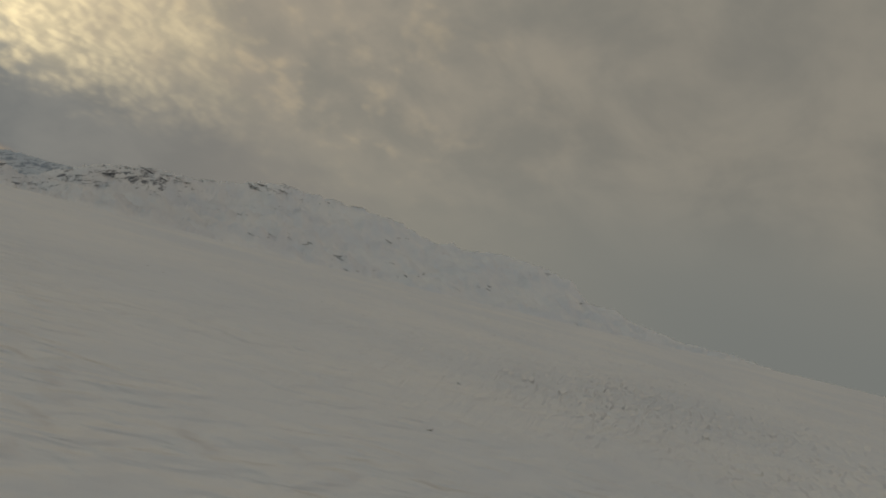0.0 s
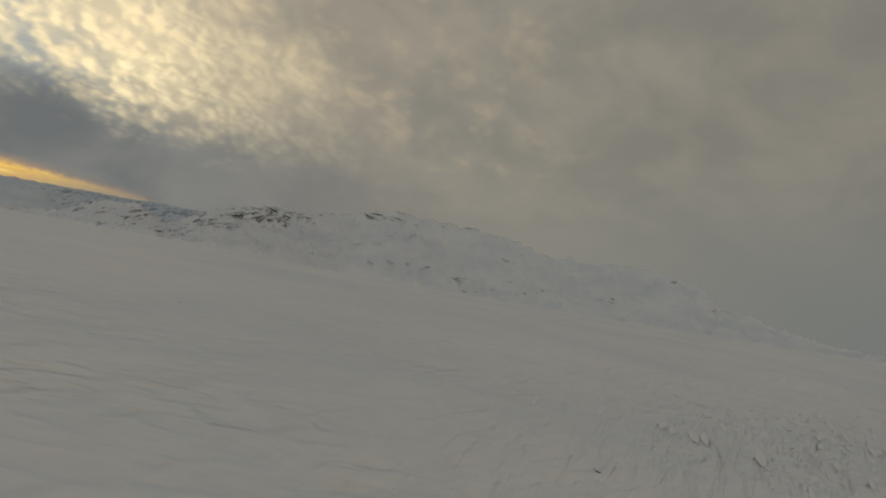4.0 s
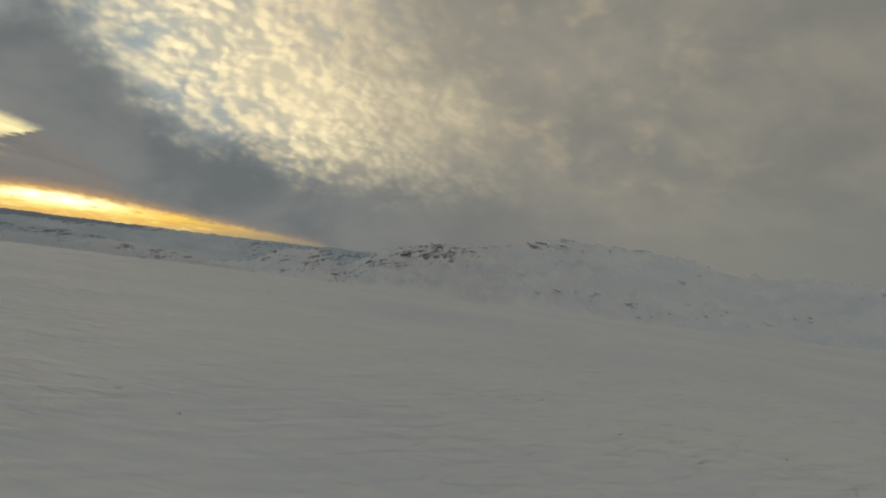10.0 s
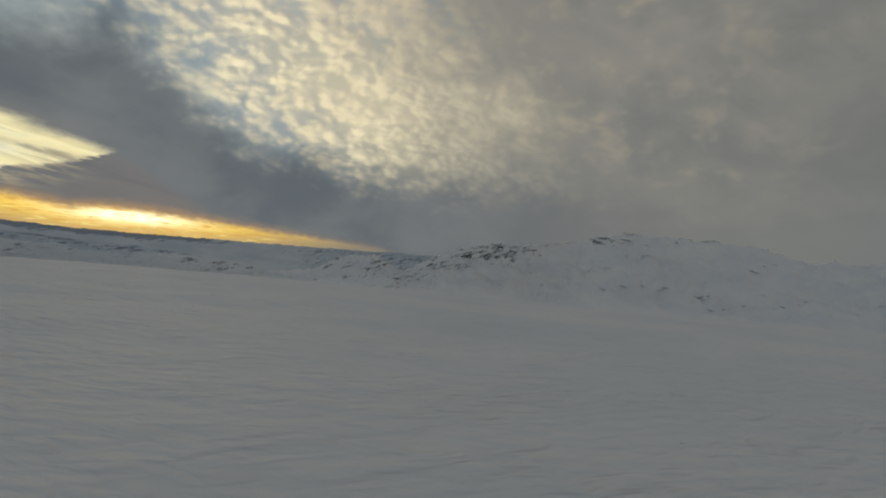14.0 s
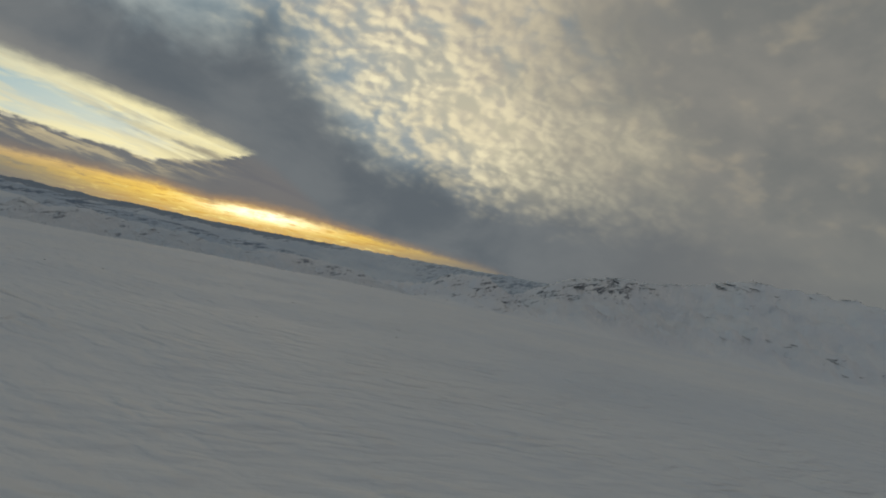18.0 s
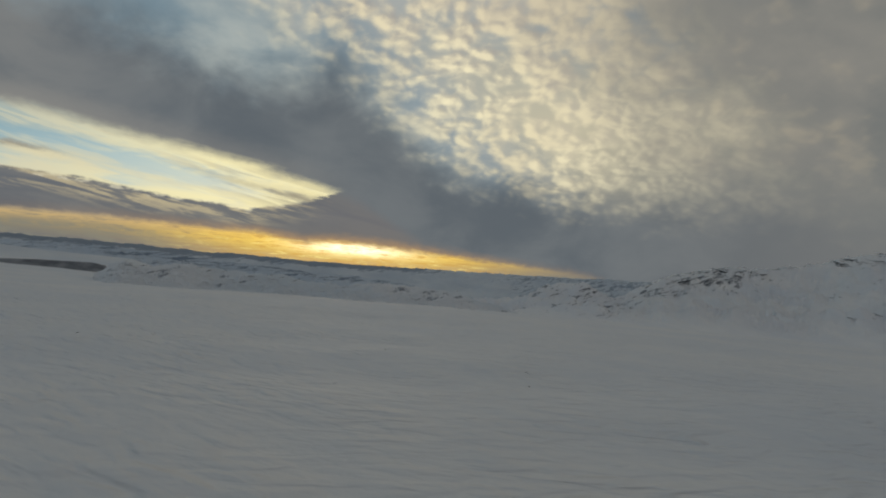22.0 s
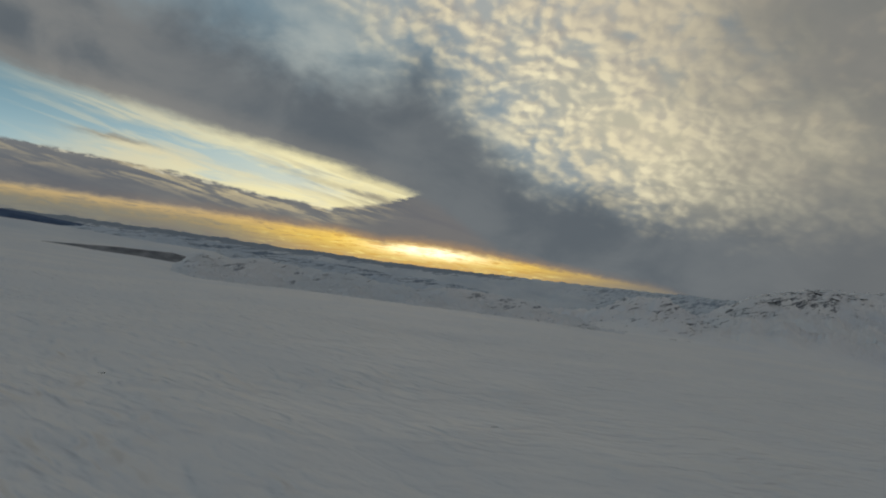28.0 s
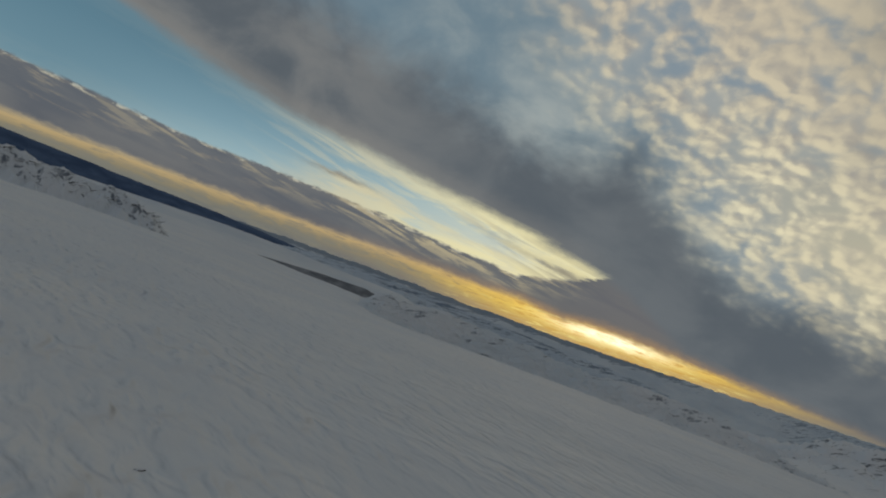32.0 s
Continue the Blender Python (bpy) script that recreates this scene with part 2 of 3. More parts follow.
    # high layer: blue haze, then small bright clouds, then the grey overcast
    BAND_UP = [(-70, 21), (-46, 20), (-33, 18.4), (-28, 17.4), (-17, 15.4), (-10.3, 13.8), (-6, 14.3), (-3.6, 15.2), (-1.6, 14.0), (2, 11.6), (5.4, 8.8), (10.6, 7.0), (16, 6.6), (22, 7.0), (30, 7.0), (36, 6.0), (46, 2.0), (56, -6.0), (110, -9)]
    haze_c = g.mix(g.step(billow, 0.36, 0.66), lin(122, 139, 146), lin(168, 174, 168))
    haze_c = g.mix(g.m("MULTIPLY", inv(g.step(az, -40, -8)), 0.85), haze_c, lin(96, 122, 136))
    lean0 = g.m("ADD", az, g.m("MULTIPLY", el, 1.3))
    tone = g.mix(g.step(broad, 0.38, 0.62), lin(230, 216, 178), lin(246, 233, 192))
    tone = g.mix(g.step(el, 13.0, 30.0), tone, lin(216, 200, 170))
    body = g.mix(lit, g.mix(g.step(el, 8.0, 20.0), lin(206, 195, 166), lin(166, 160, 150)), tone)
    body = g.mix(g.m("MULTIPLY", g.step(lean0, 28.0, 50.0), 0.6), body, lin(202, 189, 160))
    gap = g.mix(g.step(clumps, 0.35, 0.65), lin(140, 152, 158), lin(164, 167, 163))
    gap = g.mix(mul(inv(g.step(el, 11.0, 24.0)), g.step(lean0, 20.0, 32.0), 0.9), gap, lin(198, 188, 158))
    filled = g.m("MULTIPLY", g.step(lean0, 24.0, 44.0), 0.12)
    cover = g.step(g.m("ADD", g.m("ADD", puff, filled), g.m("MULTIPLY", about(clumps), 0.3)), 0.34, 0.64)
    ac_c = g.mix(cover, gap, body)
    grey_c = g.mix(g.step(g.m("ADD", g.m("MULTIPLY", billow, 0.7), g.m("MULTIPLY", clumps, 0.3)), 0.36, 0.64), lin(116, 117, 113), lin(134, 131, 123))
    grey_c = g.mix(mul(g.step(g.m("ADD", g.m("MULTIPLY", clumps, 0.6), g.m("MULTIPLY", puff, 0.4)), 0.5, 0.72), inv(g.step(az, 36.0, 70.0)), 0.42), grey_c, lin(176, 163, 138))
    grey_c = g.mix(g.m("MULTIPLY", g.step(az, 34.0, 74.0), 0.75), grey_c, g.mix(g.step(billow, 0.3, 0.7), lin(104, 106, 104), lin(115, 116, 112)))
    foot = g.m("MULTIPLY", inv(g.step(el, 2.0, 13.0)), g.step(az, 24.0, 40.0))
    grey_c = g.mix(g.m("MULTIPLY", foot, 0.85), grey_c, lin(117, 119, 115))
    deep = g.m("MULTIPLY", g.step(az, 44.0, 80.0), inv(g.step(el, 0.0, 16.0)))
    grey_c = g.mix(deep, grey_c, lin(101, 107, 108))
    # the left border of the bright clouds leans over to the left as it rises
    lean = g.m("ADD", az, g.m("MULTIPLY", nudged((billow, 4.0), (clumps, 2.0)), 1.3))
    ac_in = g.step(g.m("ADD", lean, g.m("MULTIPLY", about(puff), 10.0)), 10.0, 28.0)
    drift = g.m("ADD", az, g.m("ADD", g.m("MULTIPLY", about(billow), 30.0), g.m("MULTIPLY", el, 0.5)))
    ac_out = g.step(drift, 18.0, 43.0)
    high = g.mix(ac_in, haze_c, ac_c)
    high = g.mix(ac_out, high, grey_c)
    back = g.m("ADD", g.step(az, 110.0, 140.0), inv(g.step(az, -120.0, -80.0)), clamp=True)
    high = g.mix(back, high, lin(152, 150, 146))
    high = g.mix(g.step(el, 36.0, 55.0), high, g.mix(g.step(clumps, 0.4, 0.62), lin(98, 103, 107), lin(116, 117, 115)))

    # the dark band
    in_band = above(el_n, BAND_LOW, -0.45, 0.75)
    shade = g.m("ADD", g.m("MULTIPLY", billow, 0.6), g.m("MULTIPLY", broad, 0.4))
    band_c = g.mix(g.step(shade, 0.36, 0.64), lin(94, 100, 104), lin(111, 115, 116))
    band_c = g.mix(g.m("MULTIPLY", g.step(shade, 0.44, 0.6), inv(g.step(az, -34, -12))), band_c, lin(126, 126, 123))
    band_c = g.mix(mul(inv(above(el_n, BAND_LOW, 0.4, 2.6)), along([(-70, 0.3), (-40, 0.6), (-20, 0.5), (-6, 0.3), (0, 0.0), (110, 0.0)])), band_c, lin(142, 138, 130))
    band_c = g.mix(g.m("MULTIPLY", g.step(az, 16.0, 42.0), 0.8), band_c, lin(117, 117, 114))
    top = above(g.m("ADD", el_b, g.m("MULTIPLY", about(puff), 2.5)), BAND_UP, -2.8, g.m("ADD", 3.0, g.m("MULTIPLY", g.step(az, 8.0, 30.0), 2.0)))
    upper = g.mix(top, band_c, high)
    sky_c = g.mix(in_band, sky_c, upper)
    sky_c = g.mix(g.step(el, -3.0, -1.0), lin(120, 122, 124), sky_c)
    bg = g.node("ShaderNodeBackground", Color=sky_c, Strength=1.0)
    out = g.t.nodes.new("ShaderNodeOutputWorld")
    g.t.links.new(bg.outputs[0], out.inputs[0])


build_world()
lamp = bpy.data.lights.new("sun", "SUN")
lamp.energy, lamp.angle, lamp.color = 0.35, radians(10), (1.0, 0.78, 0.5)
new("sun", lamp).matrix_world = look(heading(SUN_AZ, 3.0) * 100, (0, 0, 0))


# ---------------------------------------------------------------- materials
def material(name):
    mat = bpy.data.materials.new(name)
    mat.use_nodes = True
    g = Graph(mat.node_tree)
    b = g.t.nodes.new("ShaderNodeBsdfPrincipled")
    out = g.t.nodes.new("ShaderNodeOutputMaterial")
    g.t.links.new(b.outputs[0], out.inputs[0])
    return mat, g, b


def snow_plain():
    mat, g, b = material("wind_packed_snow")
    p = g.node("ShaderNodeTexCoord").outputs["Object"]
    px, py, _ = g.node("ShaderNodeSeparateXYZ", Vector=p).outputs

    def ripples(turn, spacing, stretch, seed):
        """Wind ripples that run along one direction."""
        v = g.node("ShaderNodeVectorRotate", Vector=p, Angle=radians(turn)).outputs[0]
        v = g.node("ShaderNodeMapping", Vector=v, Location=(seed, seed, 0), Scale=(stretch, 1.0, 1.0)).outputs[0]
        n = g.noise(v, 1.0 / spacing, 1.5, 0.4, 0.5)
        return g.m("ADD", g.m("MULTIPLY", g.step(n, 0.32, 0.68), 0.5), g.m("MULTIPLY", n, 0.5))

    u = g.m("SUBTRACT", px, g.m("MULTIPLY", g.m("SUBTRACT", py, 120.0), 0.13))
    side = g.step(g.m("ADD", u, g.m("MULTIPLY", g.noise(p, 0.02, 2.0), 30.0)), 72.0, 138.0)
    westward = g.m("ADD", ripples(42, 3.3, 0.55, 0.0), g.m("MULTIPLY", ripples(40, 1.7, 0.42, 11.0), 0.32))
    eastward = g.m("ADD", ripples(-4, 2.8, 0.5, 31.0), g.m("MULTIPLY", ripples(-8, 1.5, 0.35, 47.0), 0.32))
    wave = g.m("ADD", g.m("MULTIPLY", g.m("MULTIPLY", westward, 1.35), g.m("SUBTRACT", 1.0, side)), g.m("MULTIPLY", g.m("MULTIPLY", eastward, 1.2), side))
    patch = g.step(g.noise(p, 0.05, 3.0, 0.55), 0.36, 0.64)
    # broken crust to the south-east
    ex, ey = g.m("DIVIDE", g.m("SUBTRACT", px, 165.0), 75.0), g.m("DIVIDE", g.m("SUBTRACT", py, 55.0), 32.0)
    crusty = g.m("EXPONENT", g.m("MULTIPLY", g.m("ADD", g.m("MULTIPLY", ex, ex), g.m("MULTIPLY", ey, ey)), -1.0))
    lumps = g.noise(g.node("ShaderNodeMapping", Vector=p, Rotation=(0, 0, radians(25)), Scale=(1.0, 0.45, 1.0)).outputs[0], 0.8, 5.0, 0.65, 0.8)
    fx, fy = g.m("ADD", px, 30.0), g.m("ADD", py, 4.0)
    reach = g.m("SQRT", g.m("ADD", g.m("MULTIPLY", fx, fx), g.m("MULTIPLY", fy, fy)))
    comb = g.noise(g.xyz(g.m("MULTIPLY", g.m("ARCTAN2", fy, fx), 75.0), g.m("DIVIDE", reach, 20.0)), 1.0, 3.0, 0.55, 0.7)
    broad = g.noise(p, 0.012, 4.0)
    stain = g.noise(p, 0.09, 4.0, 0.6)
    grain = g.noise(p, 1.9, 3.0, 0.6)
    h = g.m("ADD", g.m("MULTIPLY", wave, g.m("ADD", 0.28, g.m("MULTIPLY", patch, 0.55))), g.m("MULTIPLY", g.m("MULTIPLY", lumps, crusty), 0.3))
    h = g.m("ADD", h, g.m("MULTIPLY", g.m("MULTIPLY", comb, crusty), 2.2))
    h = g.m("ADD", h, g.m("MULTIPLY", grain, 0.05))
    bump = g.node("ShaderNodeBump", Strength=1.0, Distance=SIZE, Height=h)
    c = g.mix(g.step(broad, 0.3, 0.7), (0.75, 0.77, 0.80, 1), (0.82, 0.82, 0.82, 1))
    c = g.mix(g.m("MULTIPLY", g.step(stain, 0.5, 0.7), 0.22), c, (0.68, 0.71, 0.76, 1))
    c = g.mix(g.m("MULTIPLY", g.step(wave, 0.6, 0.95), 0.12), c, (0.66, 0.70, 0.76, 1))
    c = g.mix(g.m("MULTIPLY", g.m("MULTIPLY", g.step(lumps, 0.56, 0.7), crusty), 0.08), c, (0.6, 0.63, 0.68, 1))
    g.put(b.inputs["Base Color"], c)
    b.inputs["Roughness"].default_value = 0.9
    b.inputs["Specular IOR Level"].default_value = 0.08
    g.put(b.inputs["Normal"], bump.outputs[0])
    return mat


def snow_and_rock(name, rocky=0.5, scale=1.0, snow=((0.74, 0.77, 0.8), (0.83, 0.83, 0.83)), depth=0.85, layered=True, stone=((0.05, 0.053, 0.062), (0.17, 0.168, 0.168))):
    """Snow with dark rock that shows through on steep and wind-blown ground; the attribute "bare" says where the wind takes the snow."""
    mat, g, b = material(name)
    p = g.node("ShaderNodeTexCoord").outputs["Object"]
    geo = g.node("ShaderNodeNewGeometry")
    up = g.node("ShaderNodeSeparateXYZ", Vector=geo.outputs["Normal"]).outputs[2]
    at = g.t.nodes.new("ShaderNodeAttribute")
    at.attribute_name = "bare"
    n1 = g.noise(p, 0.012 * scale, 5.0, 0.6)
    px, py, pz = g.node("ShaderNodeSeparateXYZ", Vector=p).outputs
    side = g.m("SUBTRACT", g.m("MULTIPLY", px, 0.9), g.m("MULTIPLY", py, 0.42))
    along = g.m("ADD", g.m("MULTIPLY", side, 0.91), g.m("MULTIPLY", pz, 0.42))
    across = g.m("SUBTRACT", g.m("MULTIPLY", pz, 0.91), g.m("MULTIPLY", side, 0.42))
    strata = g.xyz(g.m("MULTIPLY", along, 0.4), g.m("MULTIPLY", across, 1.5), g.m("MULTIPLY", g.m("ADD", g.m("MULTIPLY", px, 0.42), g.m("MULTIPLY", py, 0.9)), 0.12))
    n2 = g.noise(strata if layered else p, 0.17 * scale, 6.0, 0.68, 0.6)
    steep = g.m("SUBTRACT", 1.0, up)
    k = g.m("ADD", g.m("MULTIPLY", steep, 0.35), g.m("ADD", g.m("MULTIPLY", n1, 0.3), n2))
    k = g.m("ADD", k, g.m("MULTIPLY", at.outputs["Fac"], 0.32))
    rock = g.step(k, 1.07 - 0.3 * rocky, 1.2 - 0.3 * rocky)
    grain = g.noise(p, 0.35 * scale, 5.0, 0.6)
    rc = g.mix(grain, (*stone[0], 1), (*stone[1], 1))
    sc = g.mix(g.step(n1, 0.3, 0.7), (*snow[0], 1), (*snow[1], 1))
    g.put(b.inputs["Base Color"], g.mix(g.m("MULTIPLY", rock, depth), sc, rc))
    b.inputs["Roughness"].default_value = 0.9
    b.inputs["Specular IOR Level"].default_value = 0.08
    bump = g.node("ShaderNodeBump", Strength=0.5, Distance=3.0 / scale * SIZE, Height=n2)
    g.put(b.inputs["Normal"], bump.outputs[0])
    return mat


def snowy_stone():
    """Grey-brown rock with snow lying on its upper faces."""
    mat, g, b = material("snow_dusted_rock")
    p = g.node("ShaderNodeTexCoord").outputs["Object"]
    geo = g.node("ShaderNodeNewGeometry")
    up = g.node("ShaderNodeSeparateXYZ", Vector=geo.outputs["Normal"]).outputs[2]
    n = g.noise(p, 2.2, 6.0, 0.65)
    rnd = g.node("ShaderNodeObjectInfo").outputs["Random"]
    rc = g.mix(g.step(n, 0.3, 0.7), (0.024, 0.028, 0.036, 1), (0.08, 0.087, 0.1, 1))
    rc = g.mix(g.m("MULTIPLY", rnd, 0.3), rc, (0.1, 0.095, 0.095, 1))
    lie = g.step(g.m("ADD", up, g.m("MULTIPLY", n, 0.9)), 0.95, 1.2)
    g.put(b.inputs["Base Color"], g.mix(lie, rc, (0.78, 0.79, 0.81, 1)))
    b.inputs["Roughness"].default_value = 0.85
    b.inputs["Specular IOR Level"].default_value = 0.15
    g.put(b.inputs["Normal"], g.node("ShaderNodeBump", Strength=0.7, Distance=0.08, Height=n).outputs[0])
    return mat


def plain(name, c1, c2, scale=0.2, rough=0.8, distance=0.5):
    mat, g, b = material(name)
    p = g.node("ShaderNodeTexCoord").outputs["Object"]
    n = g.noise(p, scale, 5.0, 0.6)
    g.put(b.inputs["Base Color"], g.mix(g.step(n, 0.3, 0.7), (*c1, 1), (*c2, 1)))
    b.inputs["Roughness"].default_value = rough
    b.inputs["Specular IOR Level"].default_value = 0.15
    bump = g.node("ShaderNodeBump", Strength=0.6, Distance=distance * SIZE, Height=n)
    g.put(b.inputs["Normal"], bump.outputs[0])
    return mat


SNOW = snow_plain()
SNOW_RIDGE = plain("wind_cut_snow", (0.77, 0.78, 0.8), (0.83, 0.83, 0.83), 3.0, 0.9, 0.1)
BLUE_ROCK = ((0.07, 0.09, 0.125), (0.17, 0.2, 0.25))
DARK_ROCK = ((0.028, 0.036, 0.052), (0.095, 0.11, 0.135))
# heath on the far hills, its colour paled and blued for the haze
HAZY_HEATH = ((0.1, 0.145, 0.215), (0.2, 0.26, 0.35))
RIDGE = snow_and_rock("snowy_mountain_rock", 0.16, 0.14, ((0.76, 0.78, 0.82), (0.86, 0.86, 0.86)), 0.88, True, DARK_ROCK)
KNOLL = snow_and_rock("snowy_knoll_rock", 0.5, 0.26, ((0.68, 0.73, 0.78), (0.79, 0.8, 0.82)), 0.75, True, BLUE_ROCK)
# snow darkened and blued in its base colour for cloud shade and fog
HILLS = snow_and_rock("shaded_snow_hills", 0.5, 0.16, ((0.56, 0.62, 0.69), (0.7, 0.74, 0.78)), 0.65, True, HAZY_HEATH)
FIELD = snow_and_rock("far_snowfield", -0.6, 0.4, ((0.68, 0.72, 0.77), (0.78, 0.8, 0.82)), 0.3)
# blue distance haze is put into both the snow and the heath here
HILLSIDE = snow_and_rock("hazy_heath_hillside", 0.85, 0.2, ((0.5, 0.58, 0.68), (0.64, 0.7, 0.77)), 0.85, True, HAZY_HEATH)
# upland in shadow: its darkness and the haze blue are base colour
HAZY_UPLAND = plain("shaded_hazy_upland", (0.05, 0.085, 0.17), (0.095, 0.145, 0.25), 0.008, 0.9, 6.0)
# low hillside in shadow, the shade given as a dark base colour
SHADED_SLOPE = plain("shaded_dark_slope", (0.15, 0.16, 0.18), (0.30, 0.31, 0.33), 0.03, 0.9, 2.0)
SPUR = snow_and_rock("snowy_spur_rock", 0.3, 0.6, ((0.64, 0.69, 0.75), (0.75, 0.77, 0.8)), 0.9, False, BLUE_ROCK)
STONE = snowy_stone()


# ---------------------------------------------------------------- terrain
def smooth(v, lo, hi):
    k = np.clip((v - lo) / (hi - lo), 0, 1)
    return k * k * (3 - 2 * k)


rng = np.random.default_rng(7)
WAVES = [(rng.uniform(0, 2 * np.pi), rng.uniform(0, 2 * np.pi), 2.0 ** (k / 3.0)) for k in range(30)]


def fbm(x, y, size, first=0, count=12, gain=0.75):
    """Sum of turned sine waves: a smooth rolling field of about -1..1, with the largest wave of that size in metres."""
    out, amp, total = 0.0, 1.0, 0.0
    for k in range(count):
        a, ph, _ = WAVES[(first + k) % len(WAVES)]
        f = 2 * np.pi / size * 1.45 ** k
        wx = x + 0.25 * size * np.sin(y * 2 * np.pi / (1.7 * size) + ph)
        out = out + amp * np.sin((wx * np.cos(a) + y * np.sin(a)) * f + ph)
        total += amp
        amp *= gain
    return out / total * 1.6


def ground_height(x, y):
    dx, dy = x - 90.0, y - 150.0
    r = np.hypot(dx, dy)
    az = np.degrees(np.arctan2(dx, dy))
    dome = -np.minimum(r, 1100.0) ** 2 / 24000.0
    dome = dome - 14.0 * smooth(r, 900.0, 1600.0) - 0.0545 * np.maximum(r - 1150.0, 0.0) * (1 - smooth(-az, 8.0, 20.0) * (1 - smooth(-az, 90.0, 130.0))) - 0.03 * np.maximum(r - 3000.0, 0.0) * smooth(-az, 8.0, 20.0)
    east = smooth(az, 35.0, 95.0) * (1 - smooth(az, 140.0, 175.0))
    west = smooth(-az, 12.0, 36.0) * (1 - smooth(-az, 90.0, 130.0))
    z = dome * (1 - east) * (1 - 0.35 * west) + east * 4.5 * smooth(r, 60.0, 620.0)
    z = z + 0.9 * fbm(x, y, 150.0, 3, 6) * smooth(r, 20, 200) + 0.05 * fbm(x + 0.3 * y, 3.0 * y, 26.0, 9, 7)
    crust = np.exp(-(((x - 165) / 75.0) ** 2 + ((y - 55) / 32.0) ** 2))
    z = z + 0.16 * crust * fbm(x, 1.6 * y, 6.0, 15, 5) + 0.07 * fbm(0.35 * (x * 0.77 - y * 0.64), x * 0.64 + y * 0.77, 11.0, 21, 4)
    return z


def link_grid(name, v, rows, cols, mat, wrap=False):
    i = np.arange(rows - 1)[:, None] * cols
    j = np.arange(cols if wrap else cols - 1)[None, :]
    k = (j + 1) % cols
    f = np.stack([i + j, i + k, i + cols + k, i + cols + j], -1).reshape(-1, 4)
    me = bpy.data.meshes.new(name)
    me.vertices.add(len(v))
    me.vertices.foreach_set("co", np.asarray(v, dtype=np.float32).ravel())
    me.loops.add(f.size)
    me.loops.foreach_set("vertex_index", f.ravel().astype(np.int32))
    me.polygons.add(len(f))
    me.polygons.foreach_set("loop_start", np.arange(0, f.size, 4, dtype=np.int32))
    me.polygons.foreach_set("use_smooth", np.ones(len(f), dtype=bool))
    me.update(calc_edges=True)
    me.materials.append(mat)
    ob = new(name, me)
    ob.scale = (SIZE, SIZE, SIZE)
    return ob


def build_ground():
    az = np.concatenate([np.arange(-62, 168, 0.23), np.arange(168, 298, 2.0)])
    r = [0.5]
    while r[-1] < 340:
        r.append(r[-1] + 1.4)
    while r[-1] < 9700:
        r.append(r[-1] * 1.024)
    r = np.array(r)
    R, A = np.meshgrid(r, np.radians(az), indexing="ij")
    x, y = 90 + R * np.sin(A), 150 + R * np.cos(A)
    z = ground_height(x, y)
    v = np.stack([x, y, z], -1).reshape(-1, 3)
    ob = link_grid("ground", v, len(r), len(az), SNOW, wrap=True)
    return tagged(ob, "wind-packed snow plain with shallow sastrugi", "snow", kind="structure")


build_ground()


def table(a, pts):
    pts = np.array(pts)
    return np.interp(a, pts[:, 0], pts[:, 1])


def range_mesh(name, origin, az0, az1, step, crest, dist, foot, mat, rough, foot_z=-70.0, rows=90, gully=1.0, seed=0, big=1.0, rim=0.0):
    """A mountain side: crest elevations and distances along the azimuth, seen from origin."""
    az = np.arange(az0, az1, step)
    e, d = table(az, crest), table(az, dist)
    s = np.linspace(0, 1.35, rows)
    S, A = np.meshgrid(s, np.radians(az), indexing="ij")
    D = d[None, :] * (foot + (1 - foot) * S)
    x, y = origin[0] + D * np.sin(A), origin[1] + D * np.cos(A)
    top = HEIGHT + d[None, :] * np.tan(np.radians(e[None, :]))
    prof = np.where(S < 1, 0.62 * S ** 1.15 + 0.38 * S ** 3, 1 - (S - 1) * 1.6)
    base = np.minimum(foot_z, HEIGHT - d[None, :] * foot * math.tan(radians(3.4)))
    z = base + (top - base) * prof
    spread = smooth(S, 0.03, 0.35)
    z = z + rough * spread * (fbm(x, y, 260 * big, seed, 7, 0.7) * 0.8 + gully * 0.5 * fbm(x, y, 60 * big, seed + 5, 9, 0.75)) * (1 - 0.55 * np.exp(-((S - 1) / 0.08) ** 2))
    z = z + 0.25 * rough * np.exp(-((S - 1) / 0.1) ** 2) * np.abs(fbm(x, y, 45 * big, seed + 11, 7))
    v = np.stack([x, y, z], -1)
    ob = link_grid(name, v.reshape(-1, 3), rows, len(az), mat)
    bare = np.maximum(np.exp(-((S - 0.92) / 0.24) ** 2), table(az, LOWER)[None, :] * (S < 1)) * table(az, BARE)[None, :]
    bare = bare + rim * np.exp(-((S - 0.98) / 0.07) ** 2) * (1 - smooth(az, 1.0, 9.0))[None, :]
    at = ob.data.attributes.new("bare", "FLOAT", "POINT")
    at.data.foreach_set("value", bare.astype(np.float32).ravel())
    return ob, v, az, s


LOWER = [(-80, 0.5), (-21, 0.6), (10, 0.6), (13, 0.95), (21, 0.95), (24, 0.6), (26, 0.1), (30, 0.0), (40, 0.0), (43, 0.9), (48, 0.8), (50, 0.2), (110, 0.0)]
BARE = [(-80, 0.6), (-36, 0.9), (-30, 0.2), (-20, 0.6), (10, 0.5), (14, 0.85), (21, 0.97), (24, 0.95), (26, 0.95), (29, 1.1), (33, 0.6), (36, 0.55), (39, 0.75), (42, 0.4), (48, 0.35), (60, 0.25), (66, 0.5), (75, 0.2), (110, 0.1)]
